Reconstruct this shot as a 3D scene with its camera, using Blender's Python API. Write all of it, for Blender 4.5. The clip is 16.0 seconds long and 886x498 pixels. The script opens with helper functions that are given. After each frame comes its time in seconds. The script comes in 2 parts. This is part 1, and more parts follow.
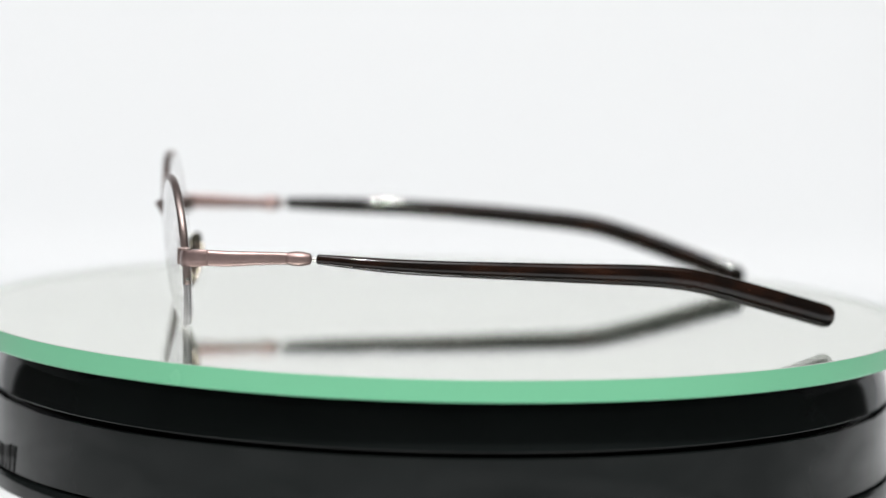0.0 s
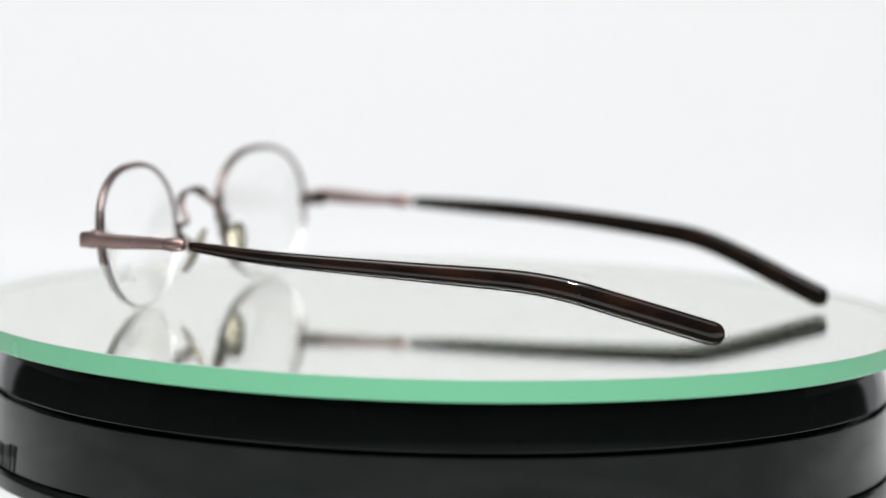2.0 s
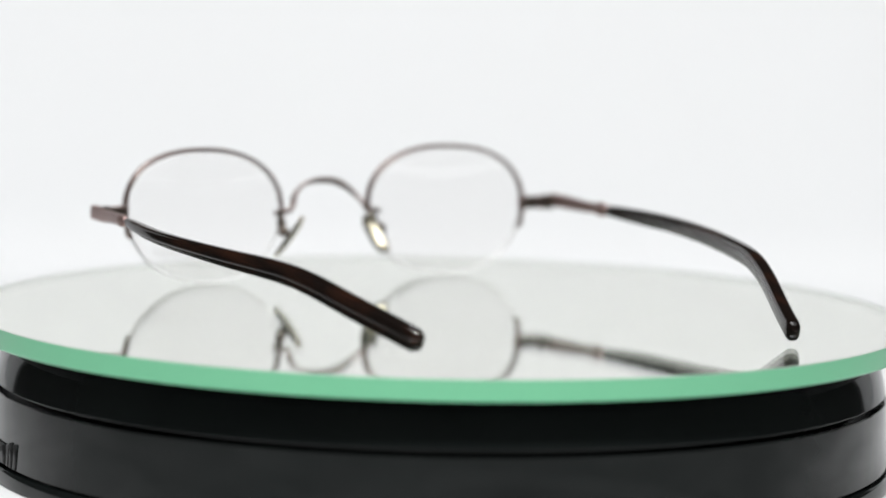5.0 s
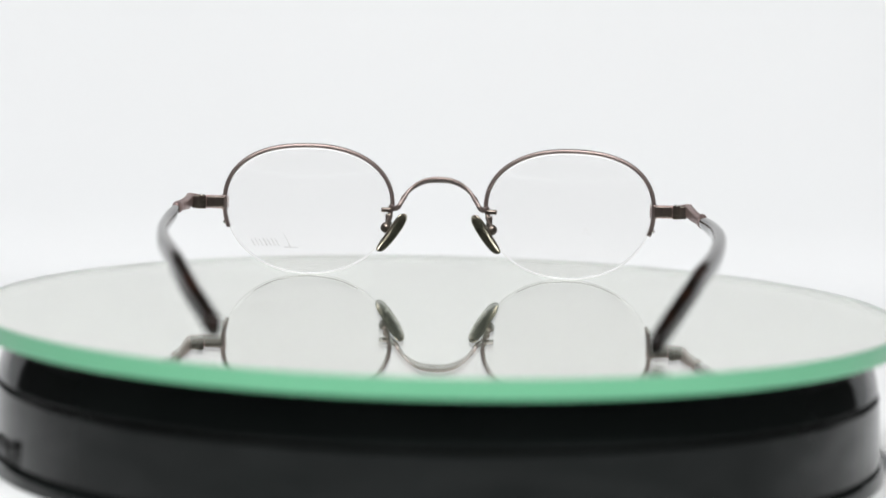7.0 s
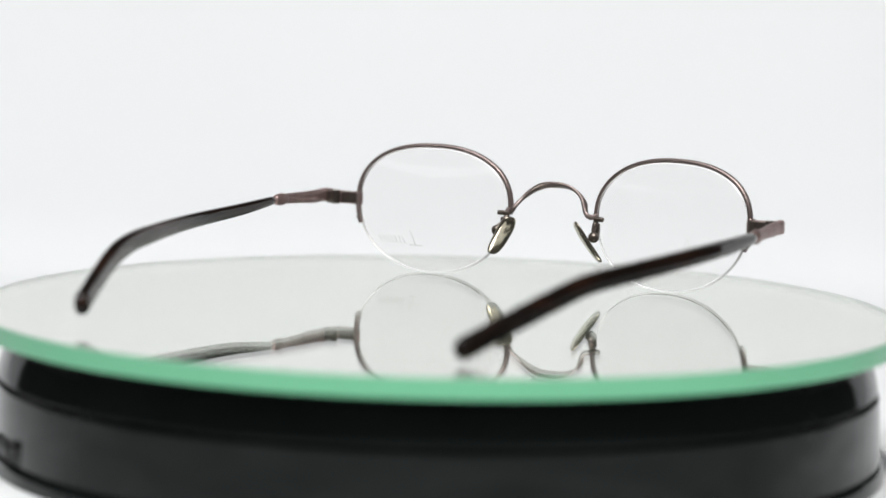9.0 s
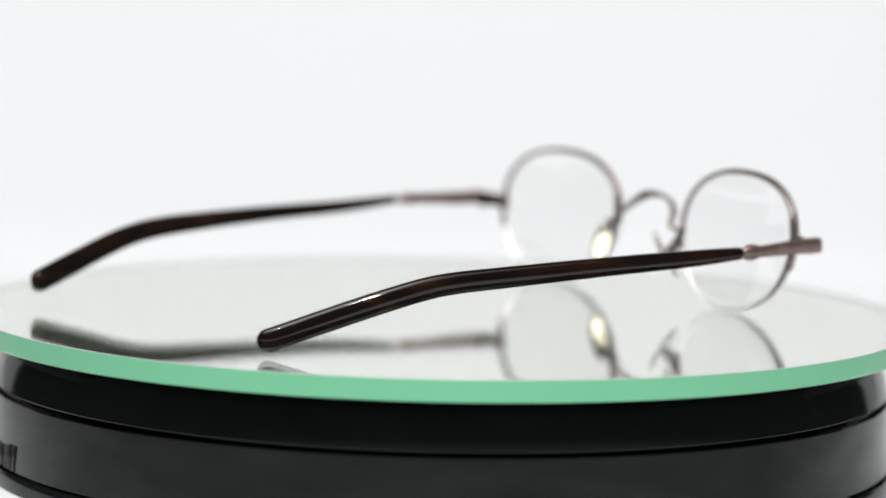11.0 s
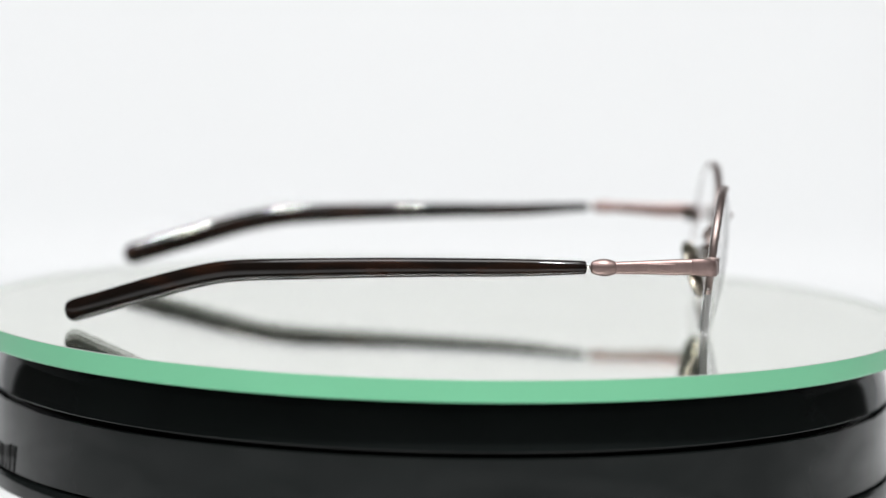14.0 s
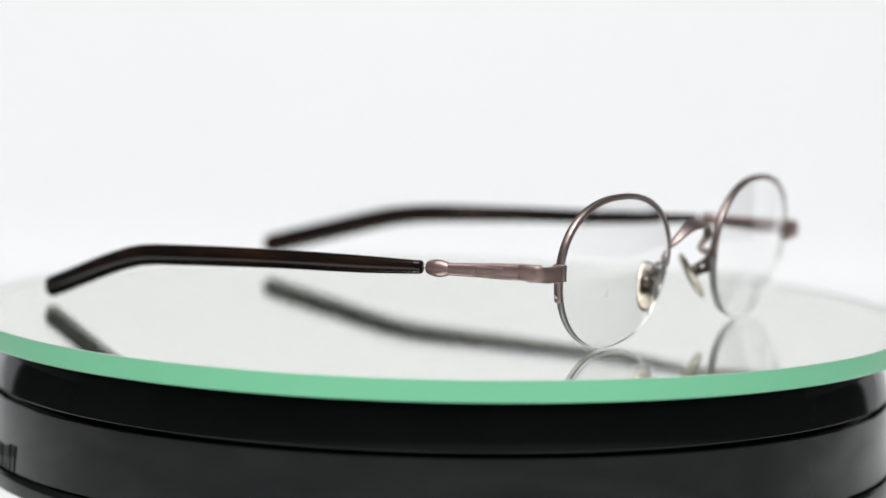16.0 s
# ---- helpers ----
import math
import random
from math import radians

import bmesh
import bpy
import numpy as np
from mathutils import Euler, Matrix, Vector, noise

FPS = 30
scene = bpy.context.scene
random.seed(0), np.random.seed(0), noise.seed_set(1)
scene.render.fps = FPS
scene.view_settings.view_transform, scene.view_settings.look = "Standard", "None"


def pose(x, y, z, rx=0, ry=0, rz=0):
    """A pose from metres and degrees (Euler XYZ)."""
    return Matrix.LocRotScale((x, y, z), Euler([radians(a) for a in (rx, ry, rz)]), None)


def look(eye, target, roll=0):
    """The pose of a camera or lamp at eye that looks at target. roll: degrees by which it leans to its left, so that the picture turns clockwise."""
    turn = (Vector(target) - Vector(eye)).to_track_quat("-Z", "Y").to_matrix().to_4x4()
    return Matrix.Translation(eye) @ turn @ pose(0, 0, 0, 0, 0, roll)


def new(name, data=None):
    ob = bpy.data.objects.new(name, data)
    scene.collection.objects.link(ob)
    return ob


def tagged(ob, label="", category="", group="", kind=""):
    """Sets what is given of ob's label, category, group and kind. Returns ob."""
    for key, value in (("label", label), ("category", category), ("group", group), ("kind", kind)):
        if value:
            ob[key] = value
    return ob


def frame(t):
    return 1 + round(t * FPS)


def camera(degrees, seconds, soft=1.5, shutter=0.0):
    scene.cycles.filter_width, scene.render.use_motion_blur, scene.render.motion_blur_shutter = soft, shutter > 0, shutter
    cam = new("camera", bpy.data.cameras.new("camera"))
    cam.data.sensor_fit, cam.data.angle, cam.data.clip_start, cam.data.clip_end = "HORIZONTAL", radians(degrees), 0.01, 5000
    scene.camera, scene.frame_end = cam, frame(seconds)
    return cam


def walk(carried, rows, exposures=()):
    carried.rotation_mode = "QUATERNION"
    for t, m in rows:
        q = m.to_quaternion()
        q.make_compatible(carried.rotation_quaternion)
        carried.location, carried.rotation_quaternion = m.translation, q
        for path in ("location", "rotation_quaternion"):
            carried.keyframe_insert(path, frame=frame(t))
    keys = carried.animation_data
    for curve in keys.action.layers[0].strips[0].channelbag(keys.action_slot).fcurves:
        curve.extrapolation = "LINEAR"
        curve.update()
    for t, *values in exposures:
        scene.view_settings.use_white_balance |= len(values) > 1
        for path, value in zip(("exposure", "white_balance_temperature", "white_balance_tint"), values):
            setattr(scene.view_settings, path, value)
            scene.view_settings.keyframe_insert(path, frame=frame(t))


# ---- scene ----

# ---------------------------------------------------------------- camera
cam = camera(16.424, 16.0, soft=1.5)


def stand(x, y, z, yaw, pitch, roll):
    return pose(x, y, z, 90 + pitch, 0, -yaw) @ pose(0, 0, 0, 0, 0, roll)


NEAR = stand(0.0, -0.72904, 0.09372, -0.003, -6.206, 1.302)
FAR = stand(0.00435, -0.74183, 0.09716, -0.298, -6.373, 1.325)
walk(cam, [(0, NEAR), (4.3, NEAR), (6.2, FAR), (9.3, FAR), (11.2, NEAR), (16, NEAR)],
     exposures=[(0, -0.05), (4.3, -0.05), (6.2, -0.10), (9.3, -0.10), (11.2, -0.05), (16, -0.05)])

# the lens is focused on the near temple, on the lenses of the spectacles while they stand far off
focus_mark = new("focus_mark")
cam.data.dof.use_dof = True
cam.data.dof.focus_object = focus_mark
cam.data.dof.aperture_fstop = 8.0

# ---------------------------------------------------------------- light
world = bpy.data.worlds.new("world")
scene.world = world
world.use_nodes = True
world.node_tree.nodes["Background"].inputs[0].default_value = (0.9, 0.95, 1.0, 1)
world.node_tree.nodes["Background"].inputs[1].default_value = 0.25


def area_lamp(name, eye, target, sx, sy, watts, colour):
    data = bpy.data.lights.new(name, "AREA")
    data.shape, data.size, data.size_y = "RECTANGLE", sx, sy
    data.energy, data.color = watts, colour
    ob = new(name, data)
    ob.matrix_world = look(eye, target)
    return ob


# assumed, unseen: a soft panel over the table and a fill under the ceiling; a small lamp above the camera, placed from
# its glints
area_lamp("soft_panel", (-0.12, -0.22, 0.78), (0, 0.10, 0), 0.6, 0.45, 3.7, (0.98, 0.985, 1.0))
area_lamp("room_fill", (0.0, -0.9, 1.72), (0, -0.9, 0), 2.6, 1.6, 15.0, (0.97, 0.985, 1.0))
area_lamp("small_lamp", (0.09, -0.62, 0.88), (0, 0.1, 0.0), 0.045, 0.04, 7.0, (0.995, 0.985, 0.965))


# ---------------------------------------------------------------- materials
def material(name, colour, rough=0.5, metal=0.0, vary=0.08, scale=60.0, bump=0.0, bump_scale=400.0, **extra):
    m = bpy.data.materials.new(name)
    m.use_nodes = True
    nt = m.node_tree
    b = nt.nodes["Principled BSDF"]
    b.inputs["Roughness"].default_value = rough
    b.inputs["Metallic"].default_value = metal
    for key, value in extra.items():
        b.inputs[key.replace("_", " ")].default_value = value
    tc = nt.nodes.new("ShaderNodeTexCoord")
    if vary:
        n1 = nt.nodes.new("ShaderNodeTexNoise")
        n1.inputs["Scale"].default_value, n1.inputs["Detail"].default_value = scale, 6
        nt.links.new(tc.outputs["Object"], n1.inputs["Vector"])
        ramp = nt.nodes.new("ShaderNodeMapRange")
        ramp.inputs["From Min"].default_value, ramp.inputs["From Max"].default_value = 0.3, 0.7
        ramp.inputs["To Min"].default_value, ramp.inputs["To Max"].default_value = 1 - vary, 1 + vary
        nt.links.new(n1.outputs["Fac"], ramp.inputs["Value"])
        mix = nt.nodes.new("ShaderNodeVectorMath")
        mix.operation = "SCALE"
        mix.inputs[0].default_value = colour
        nt.links.new(ramp.outputs["Result"], mix.inputs["Scale"])
        nt.links.new(mix.outputs["Vector"], b.inputs["Base Color"])
        n3 = nt.nodes.new("ShaderNodeTexNoise")
        n3.inputs["Scale"].default_value, n3.inputs["Detail"].default_value = scale * 2.3, 3
        nt.links.new(tc.outputs["Object"], n3.inputs["Vector"])
        r3 = nt.nodes.new("ShaderNodeMapRange")
        r3.inputs["To Min"].default_value, r3.inputs["To Max"].default_value = rough * 0.8, min(1, rough * 1.2)
        nt.links.new(n3.outputs["Fac"], r3.inputs["Value"])
        nt.links.new(r3.outputs["Result"], b.inputs["Roughness"])
    else:
        b.inputs["Base Color"].default_value = (*colour, 1)
    if bump:
        n2 = nt.nodes.new("ShaderNodeTexNoise")
        n2.inputs["Scale"].default_value, n2.inputs["Detail"].default_value = bump_scale, 4
        nt.links.new(tc.outputs["Object"], n2.inputs["Vector"])
        bp = nt.nodes.new("ShaderNodeBump")
        bp.inputs["Strength"].default_value, bp.inputs["Distance"].default_value = bump, 0.0002
        nt.links.new(n2.outputs["Fac"], bp.inputs["Height"])
        nt.links.new(bp.outputs["Normal"], b.inputs["Normal"])
    return m


PAPER = material("white_paper", (0.845, 0.855, 0.864), 0.8, vary=0.01, scale=3.0, bump=0.05, bump_scale=900)
ROOM = material("grey_room_paint", (0.18, 0.165, 0.16), 0.8, vary=0.05, scale=2.0)
SILVER = material("silvering", (0.98, 0.99, 0.935), 0.0, 1.0, vary=0.0)


def plate_glass():
    """Clear glass with pale specks and a thin painted haze that lifts dark reflections."""
    m = bpy.data.materials.new("hazed_plate_glass")
    m.use_nodes = True
    nt = m.node_tree
    b = nt.nodes["Principled BSDF"]
    b.inputs["Base Color"].default_value = (1, 1, 1, 1)
    b.inputs["Roughness"].default_value, b.inputs["IOR"].default_value, b.inputs["Transmission Weight"].default_value = 0.0, 1.5, 1.0
    # greenish diffuse haze, stands in for the veiled look of the reflections
    veil = nt.nodes.new("ShaderNodeBsdfDiffuse")
    veil.inputs["Color"].default_value = (0.80, 0.95, 0.82, 1)
    tc = nt.nodes.new("ShaderNodeTexCoord")
    n = nt.nodes.new("ShaderNodeTexNoise")
    n.inputs["Scale"].default_value, n.inputs["Detail"].default_value = 30.0, 8
    r = nt.nodes.new("ShaderNodeMapRange")
    r.inputs["From Min"].default_value, r.inputs["From Max"].default_value = 0.3, 0.7
    r.inputs["To Min"].default_value, r.inputs["To Max"].default_value = 0.022, 0.038
    specks = nt.nodes.new("ShaderNodeTexVoronoi")
    specks.inputs["Scale"].default_value = 150.0
    dot = nt.nodes.new("ShaderNodeMapRange")
    dot.inputs["From Min"].default_value, dot.inputs["From Max"].default_value = 0.02, 0.035
    dot.inputs["To Min"].default_value, dot.inputs["To Max"].default_value = 0.30, 0.0
    add = nt.nodes.new("ShaderNodeMath")
    mix = nt.nodes.new("ShaderNodeMixShader")
    nt.links.new(tc.outputs["Object"], n.inputs["Vector"])
    nt.links.new(tc.outputs["Object"], specks.inputs["Vector"])
    nt.links.new(n.outputs["Fac"], r.inputs["Value"])
    nt.links.new(specks.outputs["Distance"], dot.inputs["Value"])
    nt.links.new(r.outputs["Result"], add.inputs[0])
    nt.links.new(dot.outputs["Result"], add.inputs[1])
    nt.links.new(add.outputs["Value"], mix.inputs["Fac"])
    nt.links.new(b.outputs["BSDF"], mix.inputs[1])
    nt.links.new(veil.outputs["BSDF"], mix.inputs[2])
    nt.links.new(mix.outputs["Shader"], nt.nodes["Material Output"].inputs["Surface"])
    return m


PLATE_GLASS = plate_glass()
GREEN = material("green_glass_edge", (0.205, 0.61, 0.355), 0.25, vary=0.02, scale=25.0, Specular_IOR_Level=0.4)


EDGE_LINING = material("pale_edge_lining", (0.82, 0.84, 0.82), 0.6, vary=0.02, scale=40)
ARRIS = material("ground_glass_arris", (0.42, 0.46, 0.43), 0.35, vary=0.05)
BLACK = material("black_gloss_plastic", (0.0095, 0.0118, 0.0115), 0.085, vary=0.12, scale=40, bump=0.02, bump_scale=300, Specular_IOR_Level=0.21)


def smudged(m, low, high, scale):
    """Smears that change the gloss of a surface."""
    nt = m.node_tree
    tc = nt.nodes.new("ShaderNodeTexCoord")
    stretch = nt.nodes.new("ShaderNodeMapping")
    stretch.inputs["Scale"].default_value = (1, 1, 2.2)
    n = nt.nodes.new("ShaderNodeTexNoise")
    n.inputs["Scale"].default_value, n.inputs["Detail"].default_value, n.inputs["Distortion"].default_value = scale, 5, 1.2
    r = nt.nodes.new("ShaderNodeMapRange")
    r.inputs["From Min"].default_value, r.inputs["From Max"].default_value = 0.35, 0.65
    r.inputs["To Min"].default_value, r.inputs["To Max"].default_value = low, high
    nt.links.new(tc.outputs["Object"], stretch.inputs["Vector"])
    nt.links.new(stretch.outputs["Vector"], n.inputs["Vector"])
    nt.links.new(n.outputs["Fac"], r.inputs["Value"])
    nt.links.new(r.outputs["Result"], nt.nodes["Principled BSDF"].inputs["Specular IOR Level"])


smudged(BLACK, 0.10, 0.18, 30.0)
BLACK_MATT = material("black_matt_plastic", (0.008, 0.008, 0.008), 0.5, vary=0.1)
# unseen tabletop, made dark to keep the base's side reflections dark
TABLETOP = material("dark_unseen_tabletop", (0.06, 0.06, 0.06), 0.5, vary=0.1, scale=8)
GREY_PLASTIC = material("grey_plastic", (0.12, 0.12, 0.12), 0.4, vary=0.05)
COPPER = material("matt_antique_copper", (0.38, 0.272, 0.255), 0.42, 0.85, vary=0.08, scale=500, bump=0.15, bump_scale=3000)
ANTIQUE = material("antique_dark_bronze", (0.18, 0.15, 0.13), 0.33, 0.9, vary=0.15, scale=700, bump=0.1, bump_scale=3000)
RIM = material("dark_antique_copper", (0.315, 0.252, 0.236), 0.40, 0.9, vary=0.1, scale=500, bump=0.1, bump_scale=3000)
STEEL = material("polished_steel", (0.62, 0.60, 0.57), 0.12, 1.0, vary=0.05, scale=400)
ACETATE = material("dark_brown_acetate", (0.0125, 0.0072, 0.0055), 0.04, vary=0.5, scale=90)


def mottled(m, dark, light, scale):
    """Soft streaks of a second colour along the length."""
    nt = m.node_tree
    tc = nt.nodes.new("ShaderNodeTexCoord")
    stretch = nt.nodes.new("ShaderNodeMapping")
    stretch.inputs["Scale"].default_value = (1, 0.22, 1)
    n = nt.nodes.new("ShaderNodeTexNoise")
    n.inputs["Scale"].default_value, n.inputs["Detail"].default_value = scale, 4
    ramp = nt.nodes.new("ShaderNodeValToRGB")
    ramp.color_ramp.elements[0].position, ramp.color_ramp.elements[0].color = 0.48, (*dark, 1)
    ramp.color_ramp.elements[1].position, ramp.color_ramp.elements[1].color = 0.74, (*light, 1)
    nt.links.new(tc.outputs["Object"], stretch.inputs["Vector"])
    nt.links.new(stretch.outputs["Vector"], n.inputs["Vector"])
    nt.links.new(n.outputs["Fac"], ramp.inputs["Fac"])
    nt.links.new(ramp.outputs["Color"], nt.nodes["Principled BSDF"].inputs["Base Color"])


mottled(ACETATE, (0.009, 0.0062, 0.005), (0.032, 0.0135, 0.0082), 260.0)
# olive in the base colour stands in for a warm brown reflection
PAD = material("polished_tinted_metal", (0.50, 0.455, 0.37), 0.09, 0.92, vary=0.1, scale=300)
ENGRAVED = material("pale_etched_mark", (0.74, 0.74, 0.74), 0.8, vary=0.05)


def clear_glass(name, tint, rough, ior):
    m = bpy.data.materials.new(name)
    m.use_nodes = True
    b = m.node_tree.nodes["Principled BSDF"]
    b.inputs["Base Color"].default_value = (*tint, 1)
    b.inputs["Roughness"].default_value = rough
    b.inputs["IOR"].default_value = ior
    b.inputs["Transmission Weight"].default_value = 1.0
    return m


LENS = clear_glass("clear_lens", (0.995, 0.991, 0.988), 0.0, 1.38)
CORD = clear_glass("clear_nylon", (0.97, 0.97, 0.96), 0.5, 1.2)
# white on the upper back bevel stands in for a lamp's reflection there
BEVEL_GLINT = material("lens_bevel_glint", (0.95, 0.95, 0.95), 0.25, vary=0.02, scale=300, Transmission_Weight=0.35)
GROUND = material("ground_lens_edge", (0.95, 0.95, 0.94), 0.45, vary=0.03, scale=300, Transmission_Weight=0.88)


# ---------------------------------------------------------------- mesh helpers
def mesh_of(name, bm, mat, smooth=True):
    bmesh.ops.recalc_face_normals(bm, faces=bm.faces)
    me = bpy.data.meshes.new(name)
    bm.to_mesh(me)
    bm.free()
    me.materials.append(mat)
    if smooth:
        for p in me.polygons:
            p.use_smooth = True
    return me


def part(name, bm, mat, parent, label="", smooth=True):
    """One mesh object under a thing or under a part."""
    ob = new(name, mesh_of(name, bm, mat, smooth))
    ob.parent = parent
    return tagged(ob, label)


def revolve(profile, segments=160, closed=False):
    """A turned solid from (radius, z) pairs, top to bottom."""
    bm = bmesh.new()
    rings = []
    for r, z in profile:
        if r < 1e-6:
            rings.append([bm.verts.new((0, 0, z))])
        else:
            rings.append([bm.verts.new((r * math.cos(2 * math.pi * i / segments), r * math.sin(2 * math.pi * i / segments), z)) for i in range(segments)])
    pairs = list(zip(rings, rings[1:])) + ([(rings[-1], rings[0])] if closed else [])
    for a, b in pairs:
        for i in range(segments):
            j = (i + 1) % segments
            if len(a) == 1 and len(b) > 1:
                bm.faces.new((a[0], b[i], b[j]))
            elif len(b) == 1 and len(a) > 1:
                bm.faces.new((a[i], b[0], a[j]))
            elif len(a) > 1:
                bm.faces.new((a[i], b[i], b[j], a[j]))
    return bm


def sharpen(ob, degrees=35):
    for e in ob.data.edges:
        e.use_edge_sharp = False
    ob.data.set_sharp_from_angle(angle=radians(degrees))
    return ob


def smooth_path(points, count):
    """A smooth curve through points of any dimension (centripetal Catmull-Rom by chord)."""
    pts = np.array(points, float)
    d = np.concatenate([[0], np.cumsum(np.linalg.norm(np.diff(pts[:, :3], axis=0), axis=1) + 1e-9)])
    m = np.gradient(pts, d, axis=0)
    out = []
    for s in np.linspace(0, d[-1], count):
        i = min(max(int(np.searchsorted(d, s)) - 1, 0), len(d) - 2)
        h = d[i + 1] - d[i]
        u = (s - d[i]) / h
        out.append((2 * u**3 - 3 * u**2 + 1) * pts[i] + (u**3 - 2 * u**2 + u) * h * m[i] + (-2 * u**3 + 3 * u**2) * pts[i + 1] + (u**3 - u**2) * h * m[i + 1])
    return np.array(out)


def sweep(path, up=(0, 0, 1), segments=16, power=2.0, bm=None, round_ends=(0.0, 0.0)):
    """A rod along rows (x, y, z, half width, half height); round_ends: how long the rounding of each end is."""
    bm = bm or bmesh.new()
    rows = [np.array(r, float) for r in path]
    p = np.array([r[:3] for r in rows])
    tang = np.gradient(p, axis=0)
    tang /= np.linalg.norm(tang, axis=1)[:, None]
    seq = [(r, t) for r, t in zip(rows, tang)]
    for end, depth in zip((0, -1), round_ends):
        if depth <= 0:
            continue
        r, t = rows[end], tang[end]
        extra = []
        for a in (25, 50, 70, 84):
            q = r.copy()
            q[:3] += t * depth * math.sin(radians(a)) * (-1 if end == 0 else 1)
            q[3:] *= math.cos(radians(a))
            extra.append((q, t))
        seq = extra[::-1] + seq if end == 0 else seq + extra
    rings = []
    for r, t in seq:
        side = np.cross(t, up)
        side /= np.linalg.norm(side)
        n = np.cross(side, t)
        ring = []
        for i in range(segments):
            a = 2 * math.pi * (i + 0.5) / segments
            c, s = math.cos(a), math.sin(a)
            k = (abs(c) ** power + abs(s) ** power) ** (-1 / power)
            ring.append(bm.verts.new(r[:3] + side * r[3] * c * k + n * r[4] * s * k))
        rings.append(ring)
    for a, b in zip(rings, rings[1:]):
        for i in range(segments):
            j = (i + 1) % segments
            bm.faces.new((a[i], a[j], b[j], b[i]))
    bm.faces.new(rings[0][::-1])
    bm.faces.new(rings[-1])
    return bm


def block(x0, x1, y0, y1, z0, z1, bevel, bm=None):
    bm = bm or bmesh.new()
    made = bmesh.ops.create_cube(bm, size=1.0, matrix=Matrix.LocRotScale(((x0 + x1) / 2, (y0 + y1) / 2, (z0 + z1) / 2), None, (abs(x1 - x0), abs(y1 - y0), abs(z1 - z0))))
    edges = {e for v in made["verts"] for e in v.link_edges}
    bmesh.ops.bevel(bm, geom=list(edges), offset=bevel, segments=3, affect="EDGES", profile=0.5)
    return bm


MM = 0.001

# ---------------------------------------------------------------- the setting
TABLE_Z = -0.0372


def sheet(name, line, across, label, mat=None):
    """A thin bent sheet: line of (y, z) swept over the places in across."""
    pts = np.array(line, float)
    tang = np.gradient(pts, axis=0)
    tang /= np.linalg.norm(tang, axis=1)[:, None]
    under = pts + np.stack([tang[:, 1], -tang[:, 0]], 1) * 0.0008
    loop = [*pts, *under[::-1]]
    bm = bmesh.new()
    cols = [[bm.verts.new((x, y, z)) for x in across] for y, z in loop]
    for a, b in zip(cols, cols[1:] + cols[:1]):
        for i in range(len(across) - 1):
            bm.faces.new((a[i], a[i + 1], b[i + 1], b[i]))
    return tagged(new(name, mesh_of(name, bm, mat or PAPER, smooth=True)), label, name.split("_")[0], kind="structure")


BACK_Y, SWEEP_X, SWEEP_TOP, SWEEP_R = 0.36, 0.36, 0.20, 0.03
LEAN = radians(77)


def white_sweep():
    """White paper that lies on the table and curves up behind the turntable."""
    line = [(-0.40, TABLE_Z), (BACK_Y - SWEEP_R, TABLE_Z)]
    for i in range(1, 13):
        a = LEAN * i / 12
        line.append((BACK_Y - SWEEP_R + SWEEP_R * math.sin(a), TABLE_Z + SWEEP_R - SWEEP_R * math.cos(a)))
    y, z = line[-1]
    line.append((y + (SWEEP_TOP - z) / math.tan(LEAN), SWEEP_TOP))
    sheet("backdrop", line, (-SWEEP_X, -0.2, 0.2, SWEEP_X), "seamless white paper sweep behind the turntable")


def side_cards():
    """White boards that stand on the table on either side."""
    for name, x in (("wall_left", -SWEEP_X - 0.01), ("wall_right", SWEEP_X + 0.01)):
        ob = new(name, mesh_of(name, block(x - 0.002, x + 0.002, 0.24, BACK_Y + 0.01, TABLE_Z - 0.0012, SWEEP_TOP, 0.0005), PAPER, smooth=False))
        tagged(ob, "white board standing beside the turntable", "wall", kind="structure")


side_cards()
white_sweep()


def room():
    for name, box in (("floor", (-2, 2, -2.2, 1.8, -0.80, -0.75)), ("ceiling", (-2, 2, -2.2, 1.8, 1.75, 1.80)), ("wall_north", (-2, 2, 1.8, 1.9, -0.8, 1.8)),
                      ("wall_south", (-2, 2, -2.3, -2.2, -0.8, 1.8)), ("wall_east", (2, 2.1, -2.2, 1.8, -0.8, 1.8)), ("wall_west", (-2.1, -2, -2.2, 1.8, -0.8, 1.8))):
        ob = new(name, mesh_of(name, block(*box, 0.004), ROOM, smooth=False))
        tagged(ob, "plain dark grey painted room surface", name.split("_")[0], kind="structure")


room()


def table():
    ob = new("table", mesh_of("table", block(-0.7, 0.7, -0.5, 0.62, TABLE_Z - 0.03, TABLE_Z - 0.0012, 0.003), TABLETOP))
    tagged(ob, "unseen dark grey tabletop added under the paper sweep", "table")
    for x in (-0.62, 0.62):
        for y in (-0.42, 0.54):
            part("leg", block(x - 0.03, x + 0.03, y - 0.03, y + 0.03, -0.75, TABLE_Z - 0.03, 0.003), TABLETOP, ob)


table()

# ---------------------------------------------------------------- the turntable
R_PLATE, T_PLATE = 0.112, 0.005


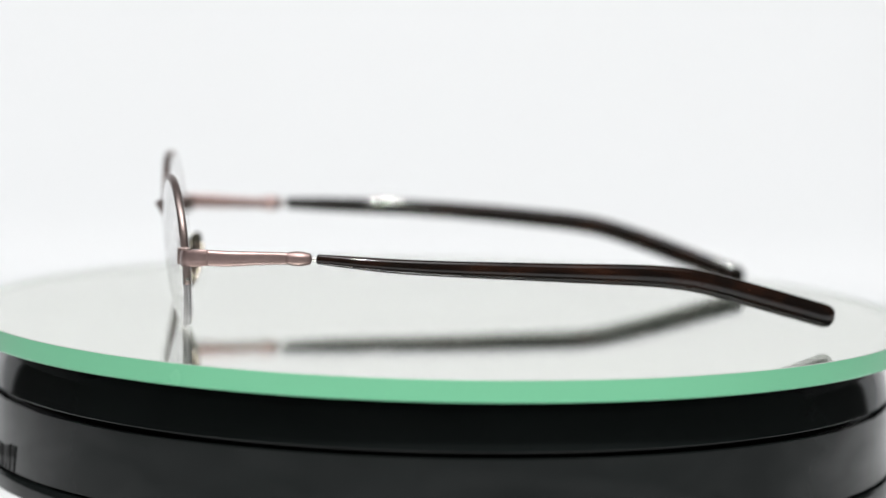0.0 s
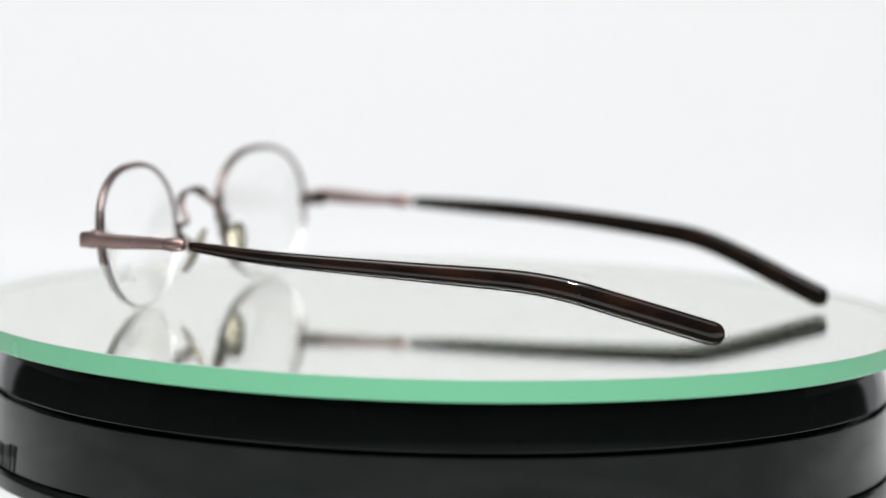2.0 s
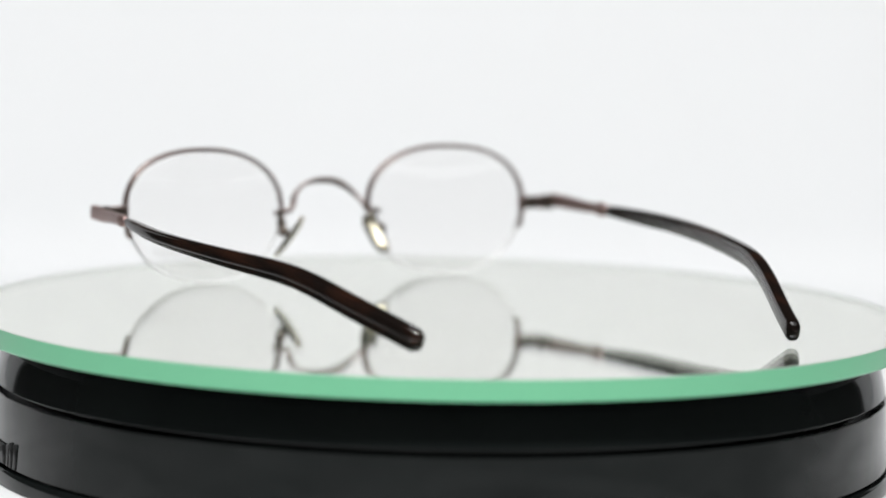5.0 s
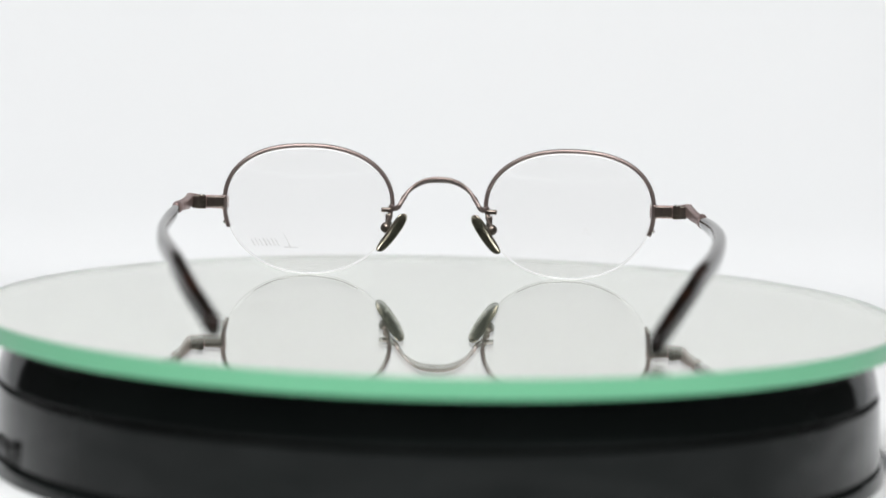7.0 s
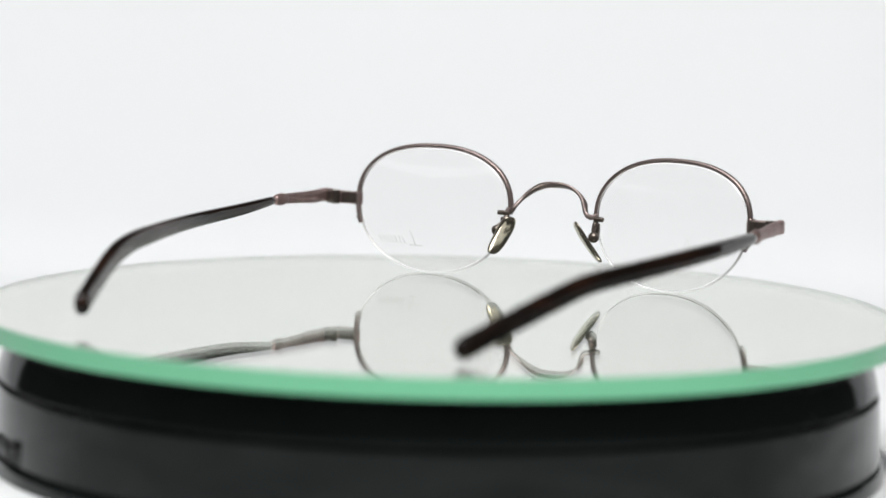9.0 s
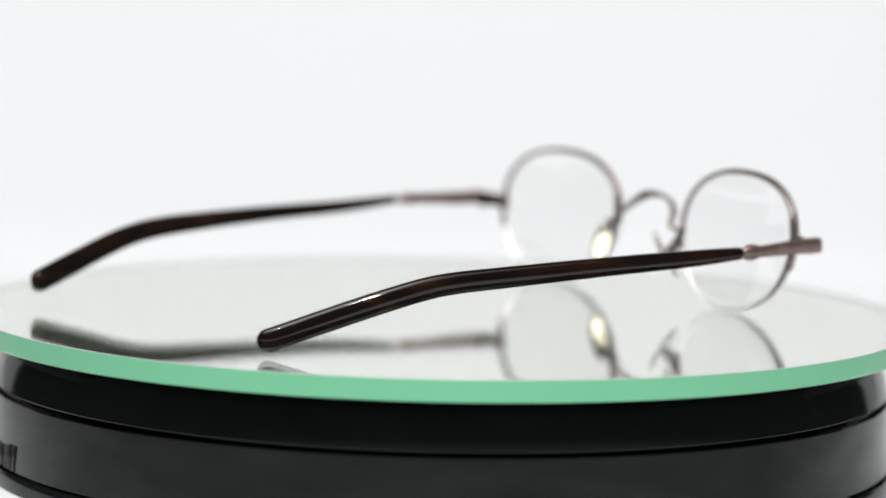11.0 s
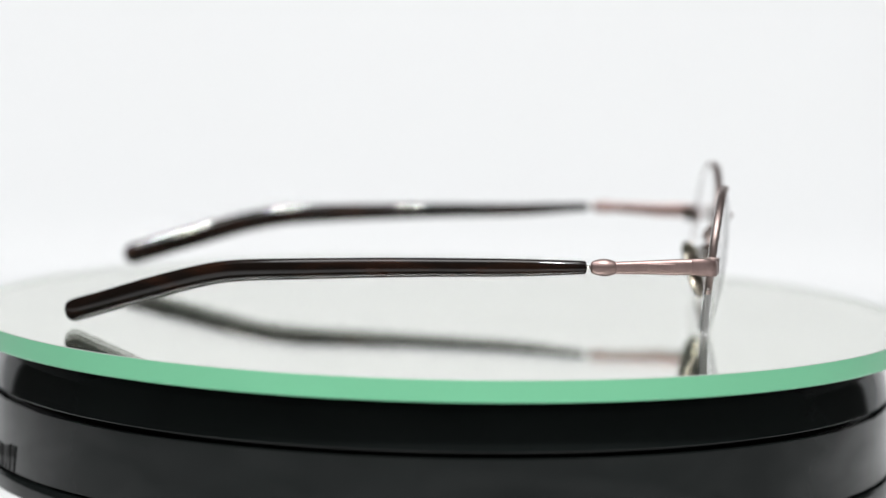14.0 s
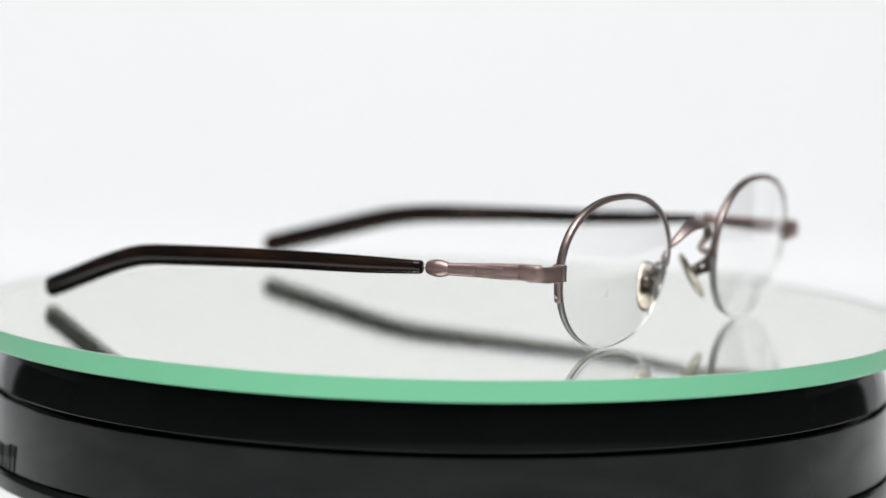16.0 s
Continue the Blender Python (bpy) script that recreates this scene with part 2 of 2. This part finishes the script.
def turntable():
    thing = new("turntable_base")
    tagged(thing, "round glossy black plastic turntable base on white paper", "turntable")
    ob = part("collar", revolve([(0, -0.0056), (0.1010, -0.0056), (0.1034, -0.0066), (0.1045, -0.0082), (0.1053, -0.0102), (0.1060, -0.0128), (0.1064, -0.0147), (0.1066, -0.0157), (0.1065, -0.0159), (0.1030, -0.0159), (0, -0.0159)]), BLACK, thing)
    sharpen(ob)
    ob = part("body", revolve([(0, -0.0160), (0.1040, -0.0160), (0.1040, -0.0172), (0.1068, -0.0172), (0.1070, -0.0174), (0.1077, -0.0322), (0.1076, -0.0327), (0.1060, -0.0328), (0, -0.0328)]), BLACK, thing)
    sharpen(ob)
    ob = part("foot_ring", revolve([(0, -0.0329), (0.1062, -0.0329), (0.1062, -0.0333), (0.1083, -0.0333), (0.1085, -0.0336), (0.1087, -0.0368), (0.1085, TABLE_Z), (0, TABLE_Z)]), BLACK, thing)
    sharpen(ob)

    def on_side(a0, a1, z0, z1, r0, r1):
        bm = bmesh.new()
        n = 8
        grid = []
        for i in range(n + 1):
            a = radians(a0 + (a1 - a0) * i / n)
            grid.append([bm.verts.new((-r * math.sin(a), -r * math.cos(a), z)) for r, z in ((r0, z0), (r1, z0), (r1, z1), (r0, z1))])
        for a, b in zip(grid, grid[1:]):
            for i in range(4):
                bm.faces.new((a[i], a[(i + 1) % 4], b[(i + 1) % 4], b[i]))
        bm.faces.new(grid[0])
        bm.faces.new(grid[-1])
        return bm

    switch = part("switch", on_side(65.6, 73, -0.0322, -0.0280, 0.1050, 0.1082), BLACK_MATT, thing, "black rocker switch")
    part("switch_frame", on_side(65.0, 65.3, -0.0325, -0.0276, 0.1050, 0.1079), GREY_PLASTIC, switch)
    part("slot", on_side(61.9, 62.6, -0.0325, -0.0268, 0.1050, 0.1079), BLACK_MATT, thing)
    part("slot", on_side(63.5, 64.1, -0.0325, -0.0268, 0.1050, 0.1079), BLACK_MATT, thing)
    return thing


turntable()


def plate():
    thing = new("mirror_plate")
    tagged(thing, "round mirror glass plate with green edge on a turntable", "mirror")
    c, e = 0.0005, 0.00015
    top = bmesh.new()
    bmesh.ops.create_circle(top, cap_ends=True, segments=256, radius=R_PLATE - e)
    glass = new("glass_face", bpy.data.meshes.new("glass_face"))
    top.normal_update()
    top.to_mesh(glass.data)
    top.free()
    glass.data.materials.append(PLATE_GLASS)
    glass.parent = thing
    tagged(glass, "clear glass face with an added pale haze and specks")
    sharpen(part("arris", revolve([(R_PLATE - e, 0.0), (R_PLATE, -e)], 256), ARRIS, thing, "ground grey arris"))
    sharpen(part("glass_edge", revolve([(R_PLATE, -e), (R_PLATE, -T_PLATE + c), (R_PLATE - c, -T_PLATE + 0.0001)], 256), GREEN, thing, "pale green glass edge"))
    # added opaque lining, so the far edge shows pale through the glass, not green
    edge_in = R_PLATE - 0.0003
    part("edge_lining", revolve([(edge_in, -0.0002), (edge_in, -T_PLATE + 0.0004), (edge_in + 0.0002, -T_PLATE + 0.0004), (edge_in + 0.0002, -0.0002)], 256, closed=True), EDGE_LINING, thing, "added pale lining inside the glass edge", smooth=False)
    sharpen(part("silvering", revolve([(0, -T_PLATE + 0.0003), (R_PLATE - c, -T_PLATE + 0.0003), (R_PLATE - c, -T_PLATE + 0.0001), (0, -T_PLATE + 0.0001)], 128), SILVER, thing, "silvered back of the glass"))
    sharpen(part("backing", revolve([(0, -T_PLATE + 0.00008), (R_PLATE - 0.0006, -T_PLATE + 0.00008), (R_PLATE - 0.0006, -T_PLATE), (0, -T_PLATE)], 128), BLACK_MATT, thing, "dark painted back of the mirror"))
    part("spindle", revolve([(0, -T_PLATE), (0.02, -T_PLATE), (0.02, -0.0056), (0, -0.0056)], 48), BLACK_MATT, thing)
    return thing


mirror_plate = plate()

# ---------------------------------------------------------------- the spectacles (x to the wearer's right, y forwards)
LENS_X, LENS_Z, LENS_A, LENS_UP, LENS_DOWN = 34.4, 18.3, 21.8, 15.1, 18.2


def lens_outline(side, angle, grow=0.0):
    """The lens's edge in millimetres (x, z); angle 0 points to the temple, 90 up."""
    c, s = math.cos(angle), math.sin(angle)
    a, b = LENS_A + grow, (LENS_UP if s > 0 else LENS_DOWN) + grow
    n = (2.4 if s > 0 else 2.03) if c > 0 else (2.2 if s > 0 else 2.2)
    k = ((abs(c)) ** n + (abs(s)) ** n) ** (-1 / n)
    return side * (LENS_X + a * c * k), LENS_Z + b * s * k


def front_y(x, z):
    """How far forward the plane of the front lies, in millimetres."""
    return -4.4 + 0.1 * z - 0.06 * (abs(x) - LENS_X) - 0.026 * max(0, x - 10)


def lens(side, thing):
    bm = bmesh.new()
    n, rings = 96, 10
    layers = []
    for back in (0, 1):
        layer = [[bm.verts.new((0, 0, 0))]]
        cx, cz = side * LENS_X, LENS_Z - 1.5
        layer[0][0].co = (cx * MM, (front_y(cx, cz) + 1.9 - back * 2.0) * MM, cz * MM)
        for r in range(1, rings + 1):
            ring = []
            for i in range(n):
                ex, ez = lens_outline(side, 2 * math.pi * i / n, -0.25)
                q = 1.0 if r == rings else (0.986 - 0.005 * max(0, math.sin(2 * math.pi * i / n)) ** 3) * r / (rings - 1)
                x, z = cx + (ex - cx) * q, cz + (ez - cz) * q
                bulge = 1.9 * (1 - q * q) - back * (1.7 if r == rings else 2.0)
                ring.append(bm.verts.new((x * MM, (front_y(x, z) + bulge) * MM, z * MM)))
            layer.append(ring)
        layers.append(layer)
        for i in range(n):
            j = (i + 1) % n
            bm.faces.new((layer[0][0], layer[1][i], layer[1][j]))
            for a, b in zip(layer[1:], layer[2:]):
                # material 2: the painted highlight, on the upper back bevel only
                bm.faces.new((a[i], b[i], b[j], a[j])).material_index = 2 if back == 1 and b is layer[-1] and 0.06 < i / n < 0.44 else 0
    for i in range(n):
        j = (i + 1) % n
        bm.faces.new((layers[0][-1][i], layers[1][-1][i], layers[1][-1][j], layers[0][-1][j])).material_index = 1
    ob = part("lens", bm, LENS, thing, "clear lens")
    ob.data.materials.append(GROUND)
    ob.data.materials.append(BEVEL_GLINT)
    sharpen(ob, 40)
    ob.visible_shadow = False
    return ob


def along_edge(side, a0, a1, count, half_w, half_h, grow=0.0, dy=-0.9):
    rows = []
    for a in np.linspace(radians(a0), radians(a1), count):
        x, z = lens_outline(side, a, grow)
        rows.append((x * MM, (front_y(x, z) + dy) * MM, z * MM, half_w * MM, half_h * MM))
    return rows


def rim(side, thing):
    ob = part("rim", sweep(along_edge(side, -19, 184, 72, 0.66, 0.88, 0.2), up=(0, 1, 0.01), segments=14, power=2.6, round_ends=(0.0003, 0.0003)), RIM, thing)
    cord = part("cord", sweep(along_edge(side, 186, 340, 60, 0.22, 0.28, -0.1), up=(0, 1, 0.01), segments=8), CORD, thing, "clear nylon cord")
    cord.visible_shadow = False
    # small screw under the end of the rim
    x, z = lens_outline(side, radians(-15), 0.9)
    bm = bmesh.new()
    bmesh.ops.create_uvsphere(bm, u_segments=12, v_segments=8, radius=0.45 * MM, matrix=Matrix.Translation((x * MM, (front_y(x, z) - 0.9) * MM, z * MM)))
    part("pin", bm, STEEL, ob)


def end_piece(side, thing):
    """A flat bar from the rim to the corner, with its hinge behind."""
    y = front_y(side * 58, 18.6) + 0.3
    rows = [(side * 55.6, y - 0.9, 18.5, 0.75, 1.75), (side * 59, y - 0.7, 18.5, 0.75, 1.7), (side * 62.9, y - 0.7, 18.6, 0.8, 1.7), (side * 64.6, y - 1.3, 18.85, 0.95, 1.75), (side * 65.3, y - 3.0, 19.1, 0.95, 1.8), (side * 65.5, y - 5.6, 19.15, 0.9, 1.75)]
    path = smooth_path([[v * MM for v in r] for r in rows], 26)
    ob = part("end_piece", sweep(path, segments=16, power=5.0, round_ends=(0.0, 0.0003)), COPPER, thing, "flat copper end piece")
    sharpen(ob, 50)
    bm = block(side * 56.0 * MM, side * 57.3 * MM, (y - 2.2) * MM, (y + 0.7) * MM, 16.7 * MM, 20.4 * MM, 0.3 * MM)
    part("rim_lock", bm, RIM, ob)
    hinge = bmesh.new()
    for z0, z1 in ((16.9, 18.0), (18.05, 19.2), (19.25, 20.4)):
        bmesh.ops.create_cone(hinge, cap_ends=True, segments=20, radius1=1.15 * MM, radius2=1.15 * MM, depth=(z1 - z0) * MM, matrix=Matrix.Translation((side * 62.4 * MM, (y - 3.2) * MM, (z0 + z1) / 2 * MM)))
    block(side * 62.1 * MM, side * 64.8 * MM, (y - 4.2) * MM, (y - 2.4) * MM, 17.0 * MM, 20.3 * MM, 0.25 * MM, hinge)
    sharpen(part("hinge", hinge, ANTIQUE, ob, "dark three-barrel hinge"))
    # leaf over the inner face; its darker colour holds the shade seen from behind
    bm = block(side * 56.6 * MM, side * 61.1 * MM, (y - 2.4) * MM, (y - 1.4) * MM, 17.2 * MM, 20.0 * MM, 0.25 * MM)
    part("hinge_leaf", bm, ANTIQUE, ob)
    bm = bmesh.new()
    bmesh.ops.create_cone(bm, cap_ends=True, segments=16, radius1=0.9 * MM, radius2=0.8 * MM, depth=0.3 * MM, matrix=Matrix.Translation((side * 62.4 * MM, (y - 3.2) * MM, 20.45 * MM)))
    part("screw", bm, STEEL, ob)


def temple(side, thing, path, tip, bead_y):
    """A copper arm that ends in a bead, and a bent acetate sleeve; path rows: y, |x|, z, half height."""
    y0 = front_y(side * 58, 18.6) - 5.0
    zb = path[0][2] + 0.05
    arm = [(side * 65.5, y0, 19.15, 0.85, 1.72), (side * 65.65, y0 - 4, 19.0, 0.9, 1.72), (side * 66.0, y0 - 10, 0.5 * (zb + 19.0), 0.85, 1.5), (side * 66.8, bead_y - 0.2, zb, 0.8, 1.3), (side * 66.9, bead_y - 1.4, zb, 0.8, 1.25)]
    ob = part("temple", sweep(smooth_path([[v * MM for v in r] for r in arm], 30), segments=16, power=3.5, round_ends=(0.0002, 0)), COPPER, thing)
    sharpen(ob, 50)
    bead = [(side * (66.8 + 0.04 * i), bead_y - 0.55 * i, zb, 0.8 + 0.65 * math.sin(math.pi * (i + 0.6) / 10.4) ** 0.8, 1.1 + (0.8 if side > 0 else 0.5) * math.sin(math.pi * (i + 0.6) / 10.4) ** 0.8) for i in range(10)]
    part("bead", sweep([[v * MM for v in r] for r in bead], segments=20, round_ends=(0.0002, 0.0006)), COPPER, ob, "copper bead")
    part("pin", sweep([[v * MM for v in (side * 67.1, y, zb, 0.42, 0.42)] for y in (bead_y - 5, bead_y - 6, bead_y - 7, bead_y - 8.5)], segments=12), STEEL, ob, "thin steel pin")
    # one arm carries a worn oval plaque
    yc = y0 - 7.0
    if side > 0:
        plaque = bmesh.new()
        sweep([[v * MM for v in (side * (66.46 + 0.034 * k), yc + 2.9 - 0.58 * k, 18.95, 0.14, 0.85)] for k in range(11)], segments=12, power=4, bm=plaque, round_ends=(0.0004, 0.0004))
        part("plaque", plaque, COPPER, ob, "small oval copper plaque")
    rows = smooth_path([[side * x * MM, y * MM, z * MM, (0.95 if h < 1.3 else 1.45 if h < 2 else 1.75) * MM, h * MM] for y, x, z, h in path], 90)
    for i in range(14):
        rows[1:-1] = 0.25 * rows[:-2] + 0.5 * rows[1:-1] + 0.25 * rows[2:]
    sl = part("sleeve", sweep(rows, segments=48, power=2.7, round_ends=(0.0006, tip)), ACETATE, ob, "dark brown acetate sleeve")
    return ob


def bridge(thing):
    rows = [(-12.7, -2.6, 18.0, 0.75, 0.75), (-11.6, -4.0, 17.7, 0.65, 0.65), (-10.7, -4.5, 18.3, 0.65, 0.6), (-9.9, -3.8, 19.6, 0.7, 0.55), (-8.9, -2.2, 21.2, 0.9, 0.5), (-7.0, -1.0, 23.1, 1.1, 0.48), (-3.9, -0.4, 24.75, 1.6, 0.45), (0, -0.2, 25.2, 1.9, 0.45)]
    rows = rows + [(-x, y, z, w, h) for x, y, z, w, h in rows[-2::-1]]
    rows = [(x, y - 0.3, z, w, h) for x, y, z, w, h in rows]
    ob = part("bridge", sweep(smooth_path([[v * MM for v in r] for r in rows], 60), up=(0, 0.42, 1), segments=20, power=3.2, round_ends=(0.0003, 0.0003)), RIM, thing, "arched copper bridge")
    return ob


def nose_pad(side, thing):
    sy = -0.2
    arm = [(side * 12.6, -2.6, 18.2, 0.6, 0.75), (side * 12.8, -3.2, 16.8, 0.6, 0.75), (side * 12.9, -4.2, 15.6, 0.55, 0.7), (side * 13.2, -5.6, 14.7, 0.5, 0.6), (side * 13.7, -6.8, 14.0, 0.5, 0.5), (side * 13.9, -7.2, 13.4, 0.5, 0.5)]
    ob = part("pad_arm", sweep(smooth_path([[x * MM, (y + sy) * MM, z * MM, w * MM, h * MM] for x, y, z, w, h in arm], 36), up=(0.3, 0.5, 0.2), segments=10, round_ends=(0.0002, 0.0002)), ANTIQUE, thing)
    bm = bmesh.new()
    loop = [(12.9, -3.0, 13.6), (13.2, -4.4, 13.2), (13.6, -6.0, 12.8), (13.8, -7.0, 12.6)]
    sweep([[side * x * MM, (y + sy) * MM, z * MM, 0.55 * MM, 0.7 * MM] for x, y, z in loop], segments=10, bm=bm)
    # peg beside the rim
    sweep([[v * MM for v in (side * (12.8 + 0.55 * k), -3.9 + sy, 17.3, 0.6, 0.65)] for k in range(5)], segments=10, bm=bm, round_ends=(0.0003, 0.0003))
    block(side * 12.5 * MM, side * 14.1 * MM, (-4.6 + sy) * MM, (-3.2 + sy) * MM, 13.2 * MM, 16.2 * MM, 0.25 * MM, bm)
    sharpen(part("bracket", bm, ANTIQUE, ob), 50)
    bm = bmesh.new()
    bmesh.ops.create_cone(bm, cap_ends=True, segments=16, radius1=0.6 * MM, radius2=0.5 * MM, depth=0.35 * MM, matrix=Matrix.Translation((side * 13.3 * MM, (-4.7 + sy) * MM, 14.8 * MM)) @ Matrix.Rotation(radians(90), 4, "X"))
    sharpen(part("screw", bm, STEEL, ob))
    bm = bmesh.new()
    bmesh.ops.create_uvsphere(bm, u_segments=16, v_segments=10, radius=1.45 * MM, matrix=Matrix.Translation((side * 13.9 * MM, (-7.0 + sy) * MM, 12.9 * MM)))
    part("pad_box", bm, ANTIQUE, ob)
    # the pad: an oval, slightly dished, leaning outwards towards its foot
    pad = bmesh.new()
    centre = Vector((side * 12.2, -7.6 + sy, 11.4))
    axis = Vector((side * -6.2, -2.2, 9.4)).normalized()
    normal = Vector((side * -0.62, -0.60, -0.56))
    normal = (normal - axis * normal.dot(axis)).normalized()
    wide = axis.cross(normal)
    n = 36
    rings = []
    for grow, dn in ((0.0, 0.60), (0.3, 0.585), (0.6, 0.54), (0.85, 0.42), (0.96, 0.22), (1.0, -0.1), (0.97, -0.38), (0.85, -0.50), (0.5, -0.55), (0.0, -0.55)):
        ring = []
        for i in range(n if grow else 1):
            a = 2 * math.pi * i / n
            k = (abs(math.cos(a)) ** 3 + abs(math.sin(a)) ** 3) ** (-1 / 3)
            v = centre + axis * 6.35 * grow * k * math.cos(a) + wide * (2.3 + 0.2 * math.cos(a)) * grow * k * math.sin(a) + normal * (dn - 0.35 * (grow * math.cos(a)) ** 2)
            ring.append(pad.verts.new(v * MM))
        rings.append(ring)
    for a, b in zip(rings, rings[1:]):
        for i in range(n):
            j = (i + 1) % n
            if len(a) == 1:
                pad.faces.new((a[0], b[i], b[j]))
            elif len(b) == 1:
                pad.faces.new((a[i], b[0], a[j]))
            else:
                pad.faces.new((a[i], b[i], b[j], a[j]))
    part("nose_pad", pad, PAD, ob, "polished metal nose pad tinted for a warm reflection")


def strokes(lines, half):
    """Thin strokes (x0, z0, x1, z1) that follow the back of a lens."""
    bm = bmesh.new()
    for x0, z0, x1, z1 in lines:
        rows = []
        for k in range(6):
            u = k / 5
            x, z = x0 + (x1 - x0) * u, z0 + (z1 - z0) * u
            r = ((abs(x) - LENS_X) / 21) ** 2 + ((z - 16.8) / 17) ** 2
            rows.append((x * MM, (front_y(x, z) + 1.9 * (1 - r) - 2.05) * MM, z * MM, half * MM, 0.03 * MM))
        sweep(rows, up=(0, 1, 0.01), segments=6, bm=bm)
    return bm


def etched_mark(thing):
    """Plain slanted strokes at the place and size of a maker's mark."""
    lines = [(-41.1, 11.0, -39.0, 7.1), (-36.9, 6.9, -40.6, 7.0)]
    for k in range(7):
        x = -41.9 - 1.05 * k
        lines.append((x - 1.25, 9.3 + 0.2 * (k % 2), x, 7.3))
    part("etched_mark", strokes(lines, 0.15), ENGRAVED, thing, "faint pale etched strokes on a lens").visible_shadow = False


def small_mark(thing):
    """Faint strokes on the other lens."""
    lines = ((38.0, 12.0, 38.7, 14.2), (38.7, 14.2, 39.5, 12.2), (39.3, 12.1, 40.3, 11.9))
    part("etched_mark", strokes(lines, 0.09), ENGRAVED, thing, "faint pale etched strokes").visible_shadow = False


def spectacles():
    thing = new("eyeglasses")
    tagged(thing, "half-rim copper eyeglasses with dark brown temples on a mirror", "eyeglasses")
    for side in (-1, 1):
        lens(side, thing)
        rim(side, thing)
        end_piece(side, thing)
        nose_pad(side, thing)
    bridge(thing)
    etched_mark(thing)
    small_mark(thing)
    temple(-1, thing, [(-33.2, 67.2, 19.25, 1.1), (-40, 67.5, 18.7, 1.35), (-50, 67.9, 17.95, 1.6), (-62, 67.9, 17.5, 1.75), (-75, 67.1, 17.1, 1.92), (-90, 65.3, 16.55, 2.15), (-101, 63.3, 16.1, 2.35), (-110, 61.6, 15.6, 2.45), (-116, 60.3, 14.8, 2.5),
                       (-121.5, 59.0, 13.65, 2.58), (-129, 56.8, 11.5, 2.62), (-141, 52.7, 8.05, 2.68), (-149.0, 49.9, 5.7, 2.65)], 0.0026, -26.2)
    temple(1, thing, [(-33.8, 67.3, 18.6, 1.45), (-40, 67.8, 18.45, 1.7), (-50, 68.2, 18.2, 1.95), (-63, 68.0, 17.9, 2.05), (-75, 66.9, 17.42, 2.15), (-87, 65.2, 16.75, 2.26), (-100, 62.6, 15.85, 2.36), (-108, 60.6, 15.25, 2.4), (-113.5, 59.0, 14.6, 2.45),
                      (-120.4, 56.9, 12.75, 2.5), (-131, 52.9, 9.35, 2.55), (-141.5, 48.8, 5.65, 2.55), (-148.2, 46.4, 3.4, 2.55)], 0.0024, -27.0)
    return thing


glasses = spectacles()


# ---------------------------------------------------------------- what moves
def motions():
    # steady turning with the slight unevenness of the motor
    spin, uneven = -13.460, [0.60, 0.67, 0.63, 0.48, 0.41, 0.38, 0.29, 0.21, 0.13, 0.05, -0.02, -0.08, -0.15, -0.23, -0.36, -0.49, -0.61, -0.70, -0.69, -0.64, -0.60, -0.56, -0.52, -0.47, -0.42, -0.34, -0.15, 0.12, 0.38, 0.48, 0.25, -0.15, -0.37]
    rows, turns = [], []
    for k, slip in enumerate(uneven):
        t = 0.5 * k
        turn = spin * t + slip
        a = radians(turn)
        x, y = -0.06710, -0.00654
        rows.append((t, pose(x * math.cos(a) - y * math.sin(a), x * math.sin(a) + y * math.cos(a), 0, 0, 0, 95.557 + turn)))
        turns.append((t, pose(0, 0, 0, 0, 0, turn)))
    walk(glasses, rows)
    walk(mirror_plate, turns)
    near, far = pose(0, -0.074, 0.01), pose(0, 0.048, 0.02)
    walk(focus_mark, [(0, near), (4.3, near), (6.2, far), (9.3, far), (11.2, near), (16, near)])


motions()
